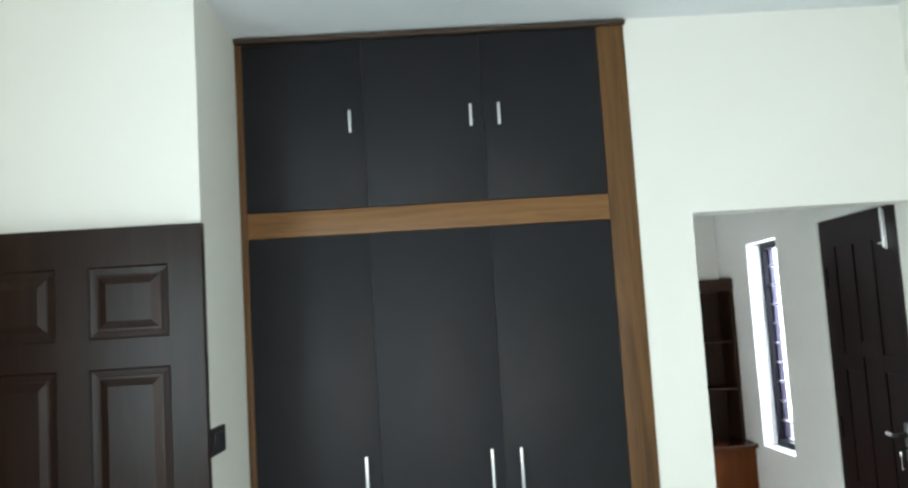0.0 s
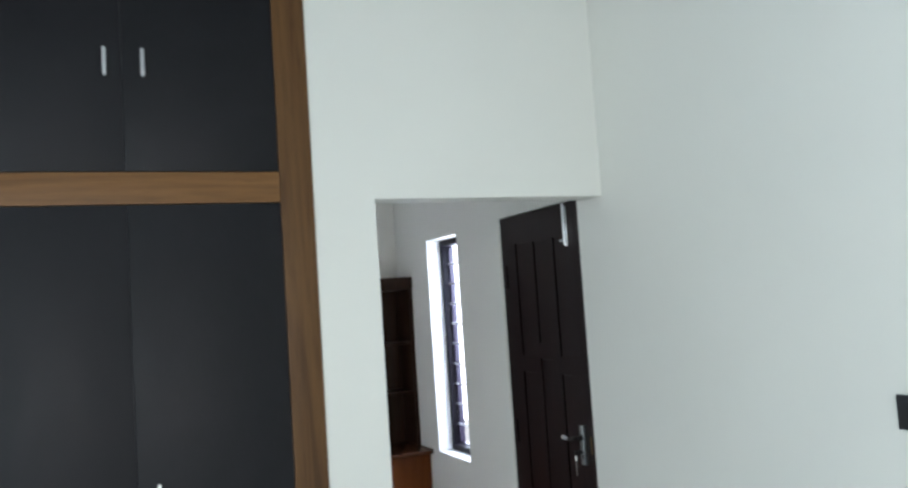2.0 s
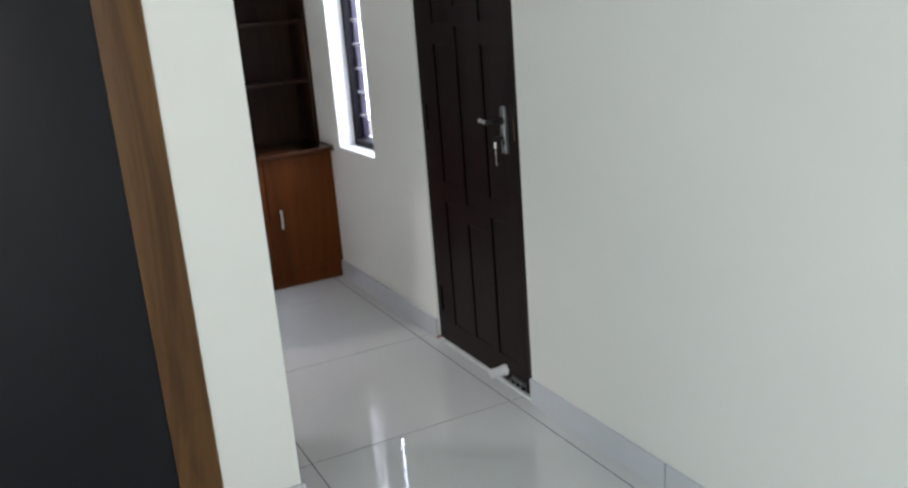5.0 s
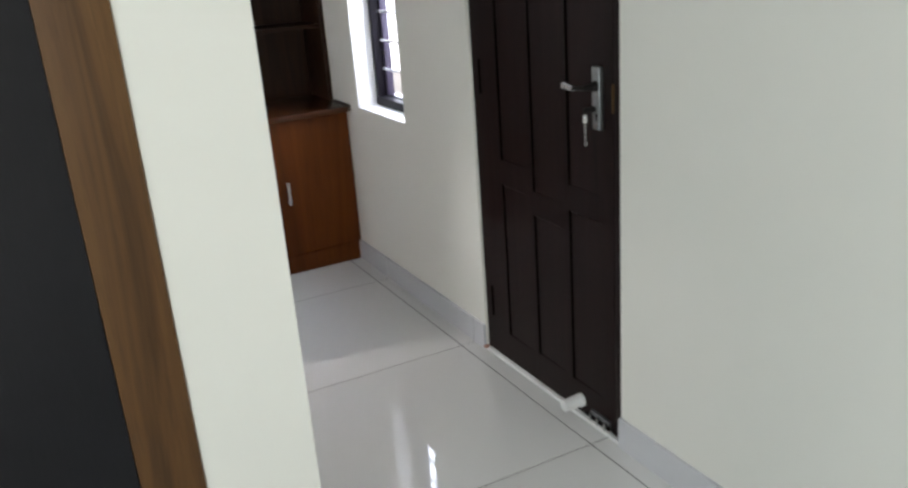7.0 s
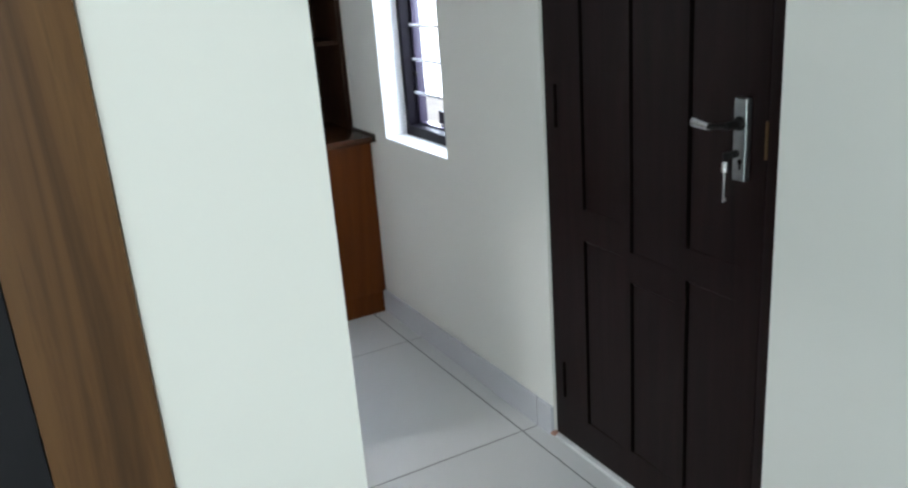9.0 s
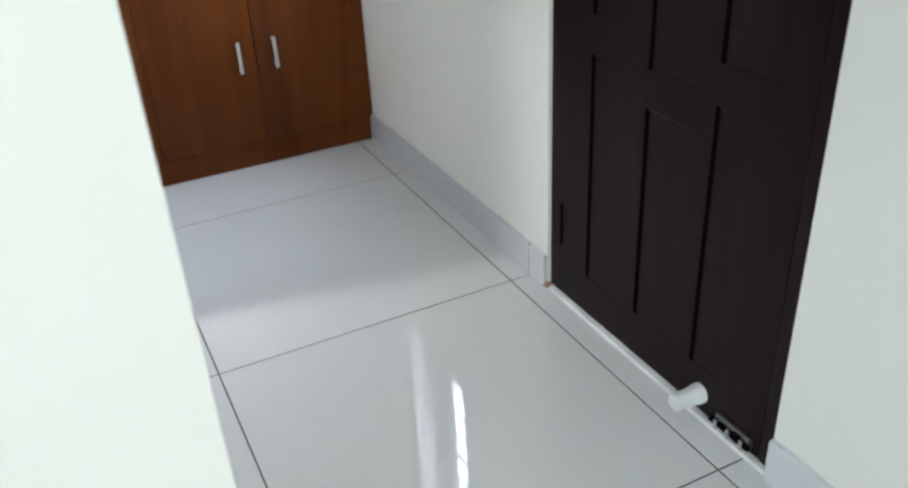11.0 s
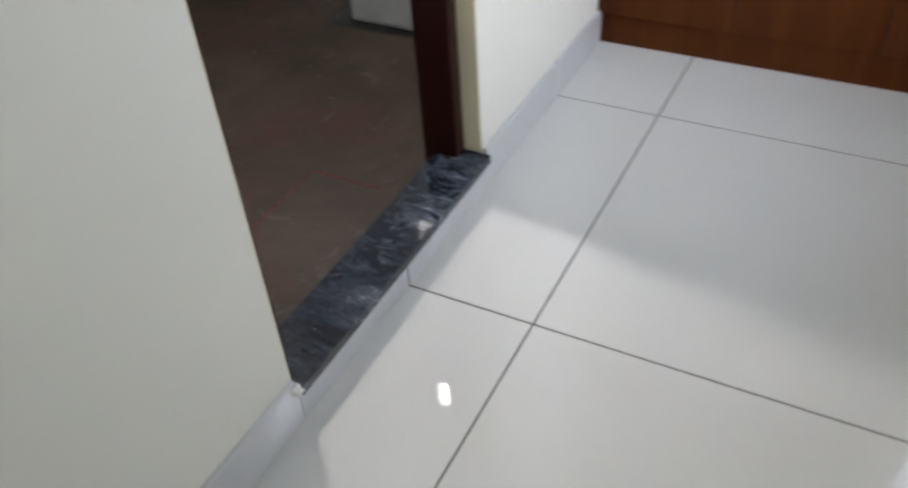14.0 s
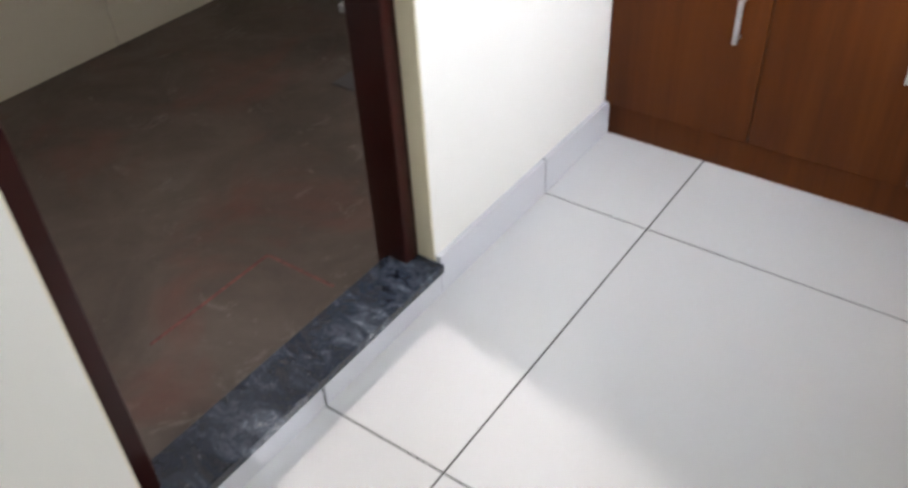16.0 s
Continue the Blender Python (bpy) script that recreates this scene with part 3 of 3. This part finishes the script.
def cupboard():
    c = thing("cupboard", (-0.575, 2.4, 0), "teak cupboard with open shelves above a panelled base", "cupboard")
    x0, x1, yf = XW + 0.002, -0.002, 2.176
    part("toe_board", box(x0 + 0.009, x1 - 0.009, 2.187, 2.21, 0.0, 0.088, 0.0015), M_CUP_V, c)
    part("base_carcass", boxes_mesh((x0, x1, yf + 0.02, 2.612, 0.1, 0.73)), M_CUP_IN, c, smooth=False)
    xs = (x0, -0.752, -0.392, x1)
    for i, hx in enumerate((-0.815, -0.452, -0.331)):
        dr = part("door", box(xs[i] + 0.0012, xs[i + 1] - 0.0012, yf, yf + 0.0185, 0.092, 0.727, 0.0015), M_CUP_V, c)
        bm = bmesh.new()
        add_box(bm, hx - 0.006, hx + 0.006, yf - 0.028, yf - 0.021, 0.345, 0.45, 0.0025, 3)
        for z in (0.354, 0.441):
            add_rod(bm, (hx, yf - 0.023, z), (hx, yf + 0.001, z), 0.0045)
        part("handle", bm, M_STEEL, dr, "slim steel bar handle")
    part("countertop", box(x0, x1 - 0.010, 2.132, 2.612, 0.731, 0.757, 0.003), M_CUP_H, c, "polished teak countertop")
    part("edge_strip", box(x1 - 0.009, x1 + 0.002, 2.128, 2.612, 0.733, 0.763, 0.002), M_TOPSLAB, c, "dark edge strip against the wall")
    ys, top = 2.345, 1.855
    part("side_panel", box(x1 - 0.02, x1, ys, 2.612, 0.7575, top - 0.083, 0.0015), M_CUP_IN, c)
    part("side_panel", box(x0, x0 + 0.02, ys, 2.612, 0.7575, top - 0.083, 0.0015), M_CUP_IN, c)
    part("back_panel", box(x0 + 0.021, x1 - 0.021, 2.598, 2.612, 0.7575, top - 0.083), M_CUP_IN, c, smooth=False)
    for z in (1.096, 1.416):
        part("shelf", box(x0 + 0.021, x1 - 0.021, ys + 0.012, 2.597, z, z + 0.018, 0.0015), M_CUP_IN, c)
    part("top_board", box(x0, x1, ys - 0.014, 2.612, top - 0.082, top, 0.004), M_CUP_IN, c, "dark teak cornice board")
    return c


cupboard()

# ---------------------------------------------------------------- switch plates and bathroom


def switch_plate(base, along, label, keys=4):
    """A wide black modular plate on a wall; the wall's normal is +x or -x."""
    s = thing("switch_plate", base, label, "switch", "switch plates")
    x, y, z = base
    sx = along
    part("plate", box(min(x, x + sx * 0.012), max(x, x + sx * 0.012), y - 0.095, y + 0.095, z - 0.045, z + 0.045, 0.004, 3), M_BLACK, s)
    for i in range(keys):
        yy = y - 0.072 + i * 0.036
        a, b = x + sx * 0.0125, x + sx * 0.0165
        part("rocker", box(min(a, b), max(a, b), yy, yy + 0.033, z - 0.03, z + 0.03, 0.002), M_BLACK, s)
    return s


switch_plate((XR, -0.503, 1.309), 1, "black modular switch plate on the return wall")
switch_plate((0.0, -1.41, 1.307), -1, "black modular switch plate on the cream wall")


def bathroom_pedestal():
    p = thing("pedestal", (-1.75, 2.22, 0), "white glazed pedestal with a dusty grey top on the bare floor", "pedestal")
    bm = box(-1.885, -1.62, 2.035, 2.45, 0.003, 0.235, 0.02, 4)
    part("body", bm, M_CERAMIC, p)
    part("lid", box(-1.9, -1.605, 2.02, 2.5, 0.236, 0.262, 0.008, 3), M_DUST, p, "dusty grey slab")
    return p


bathroom_pedestal()
# Thin dark slab on the floor around the pedestal foot.
setting("floor_cutout", box(-1.955, -1.585, 2.005, 2.6, -0.01, 0.003), M_BLACK, "thin dark patch around the pedestal foot", "floor")

# ---------------------------------------------------------------- tiles, last


def cut(a, b, start, step):
    """The joints' lines between a and b."""
    out = [a]
    k = math.ceil((a - start) / step + 1e-6)
    while start + k * step < b - 1e-4:
        if start + k * step - out[-1] > 0.012:
            out.append(start + k * step)
        k += 1
    return out + [b]


TX, TY, TSX, TS, GAP = -0.066, 1.059, 0.786, 0.8, 0.0019
SHARED = {}


def tile(name, parent, x0, x1, y0, y1, z0, z1, material, bev=0.0008):
    key = (name, round(x1 - x0, 3), round(y1 - y0, 3), round(z1 - z0, 3))
    if key not in SHARED:
        hx, hy, hz = (x1 - x0) / 2, (y1 - y0) / 2, (z1 - z0) / 2
        SHARED[key] = mesh_of(name, box(-hx, hx, -hy, hy, -hz, hz, bev, 1), material)
    ob = new(name, SHARED[key])
    ob.parent = parent
    ob.location = ((x0 + x1) / 2, (y0 + y1) / 2, (z0 + z1) / 2)
    return ob


def lay(x0, x1, y0, y1):
    xs, ys = cut(x0, x1, TX, TSX), cut(y0, y1, TY, TS)
    for xa, xb in zip(xs, xs[1:]):
        for ya, yb in zip(ys, ys[1:]):
            tile("floor_tile", floor, xa + GAP, xb - GAP, ya + GAP, yb - GAP, -0.0115, 0.0, M_TILE)


ROW = TY - TS          # the joint just inside the passage
COL = TX - TSX         # the western joint of the passage
lay(XL, 0, YS, ROW - TS)
lay(XL, COL, ROW - TS, 0.0)
lay(COL, 0, ROW - TS, ROW)
lay(XW, COL, 0.0, ROW)
lay(XW, 0, ROW, 2.3)

SK_H = 0.098


def skirting(name, label, face, side, runs):
    """Porcelain skirting on a wall at x = face; side is +1 where the room lies to the east."""
    def xs(a, b):
        return min(face + side * a, face + side * b), max(face + side * a, face + side * b)
    joints = bmesh.new()
    x0, x1 = xs(0.0003, 0.0095)
    for ya, yb, top in runs:
        for y in cut(ya, yb, TY, TS)[1:-1]:
            add_box(joints, x0, x1, y - 0.004, y + 0.004, 0.001, top - 0.0012)
    base = setting(name, joints, M_GROUT, label, "baseboard")
    x0, x1 = xs(0.0005, 0.012)
    for ya, yb, top in runs:
        ys = cut(ya, yb, TY, TS)
        for k, (a, b) in enumerate(zip(ys, ys[1:])):
            tile("skirting_tile", base, x0, x1, a + (0.0026 if k else 0.0005), b - (0.0026 if k < len(ys) - 2 else 0.0005), 0.0003, top, M_SKIRT)
    return base


skirting("baseboard_east", "white porcelain skirting along the cream wall", 0.0, -1, ((YS, DOOR_Y0, SK_H), (DOOR_Y1, 2.185, SK_H)))
skirting("baseboard_west", "white porcelain skirting of the passage", XW, 1, ((0.142, BD_Y0, SK_H), (BD_Y0, BD_Y1, 0.0635), (BD_Y1, 2.185, SK_H)))
base_stub = setting("baseboard_stub", box(STUB + 0.0005, STUB + 0.012, -0.0115, 0.1395, 0.0003, SK_H, 0.0008, 1), M_SKIRT, "short white skirting on the wall end", "baseboard")
tile("skirting_tile", base_stub, -1.187, STUB - 0.0005, -0.012, -0.0005, 0.0003, SK_H, M_SKIRT)

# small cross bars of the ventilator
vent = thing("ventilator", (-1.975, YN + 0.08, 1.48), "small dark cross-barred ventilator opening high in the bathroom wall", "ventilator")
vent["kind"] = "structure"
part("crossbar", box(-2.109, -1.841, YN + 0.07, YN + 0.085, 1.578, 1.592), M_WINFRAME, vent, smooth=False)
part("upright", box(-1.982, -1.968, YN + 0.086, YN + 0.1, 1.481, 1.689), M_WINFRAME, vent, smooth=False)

# marking lines on the bathroom floor
marks = thing("chalk_mark", (-1.53, 1.32, 0), "dull red marking lines drawn on the bare cement", "mark")
part("stroke", box(-1.542, -1.533, 0.98, 1.318, 0.0002, 0.001), M_MARK, marks, smooth=False)
part("stroke", box(-1.532, -1.335, 1.314, 1.322, 0.0002, 0.001), M_MARK, marks, smooth=False)

# bathroom wall tiles
setting("wall_tile_bed", box(-2.7698, -2.766, 0.662, YN + 0.018, 0.001, 1.205), M_GROUT, "dark mortar bed behind the bathroom wall tiles", "wall")
bath_wall = bpy.data.objects["wall_bathroom"]
for ya, yb in ((0.662, 1.238), (1.242, 1.838), (1.842, 2.438), (2.442, YN + 0.018)):
    for k in range(4):
        tile("wall_tile", bath_wall, -2.7655, -2.757, ya, yb, 0.001 + k * 0.302, 0.299 + k * 0.302, M_BATHTILE, 0.0015)

# chipped plaster at the feet of the two doorways
def plaster_chip(name, base, radius, material, label, seed):
    rng = random.Random(seed)
    bm = bmesh.new()
    bmesh.ops.create_icosphere(bm, subdivisions=2, radius=radius)
    for v in bm.verts:
        v.co *= 0.75 + 0.5 * rng.random()
        v.co.z *= 0.6
    bmesh.ops.translate(bm, vec=base, verts=bm.verts)
    return setting(name, bm, material, label, "plaster")


plaster_chip("chipped_plaster_1", (-0.004, 0.976, 0.012), 0.011, M_BRICKDUST, "broken reddish plaster at the foot of the dark door", 3)
plaster_chip("chipped_plaster_2", (XW + 0.012, BD_Y0 - 0.006, 0.082), 0.013, M_RUBBER, "white cement lump at the end of the granite threshold", 5)
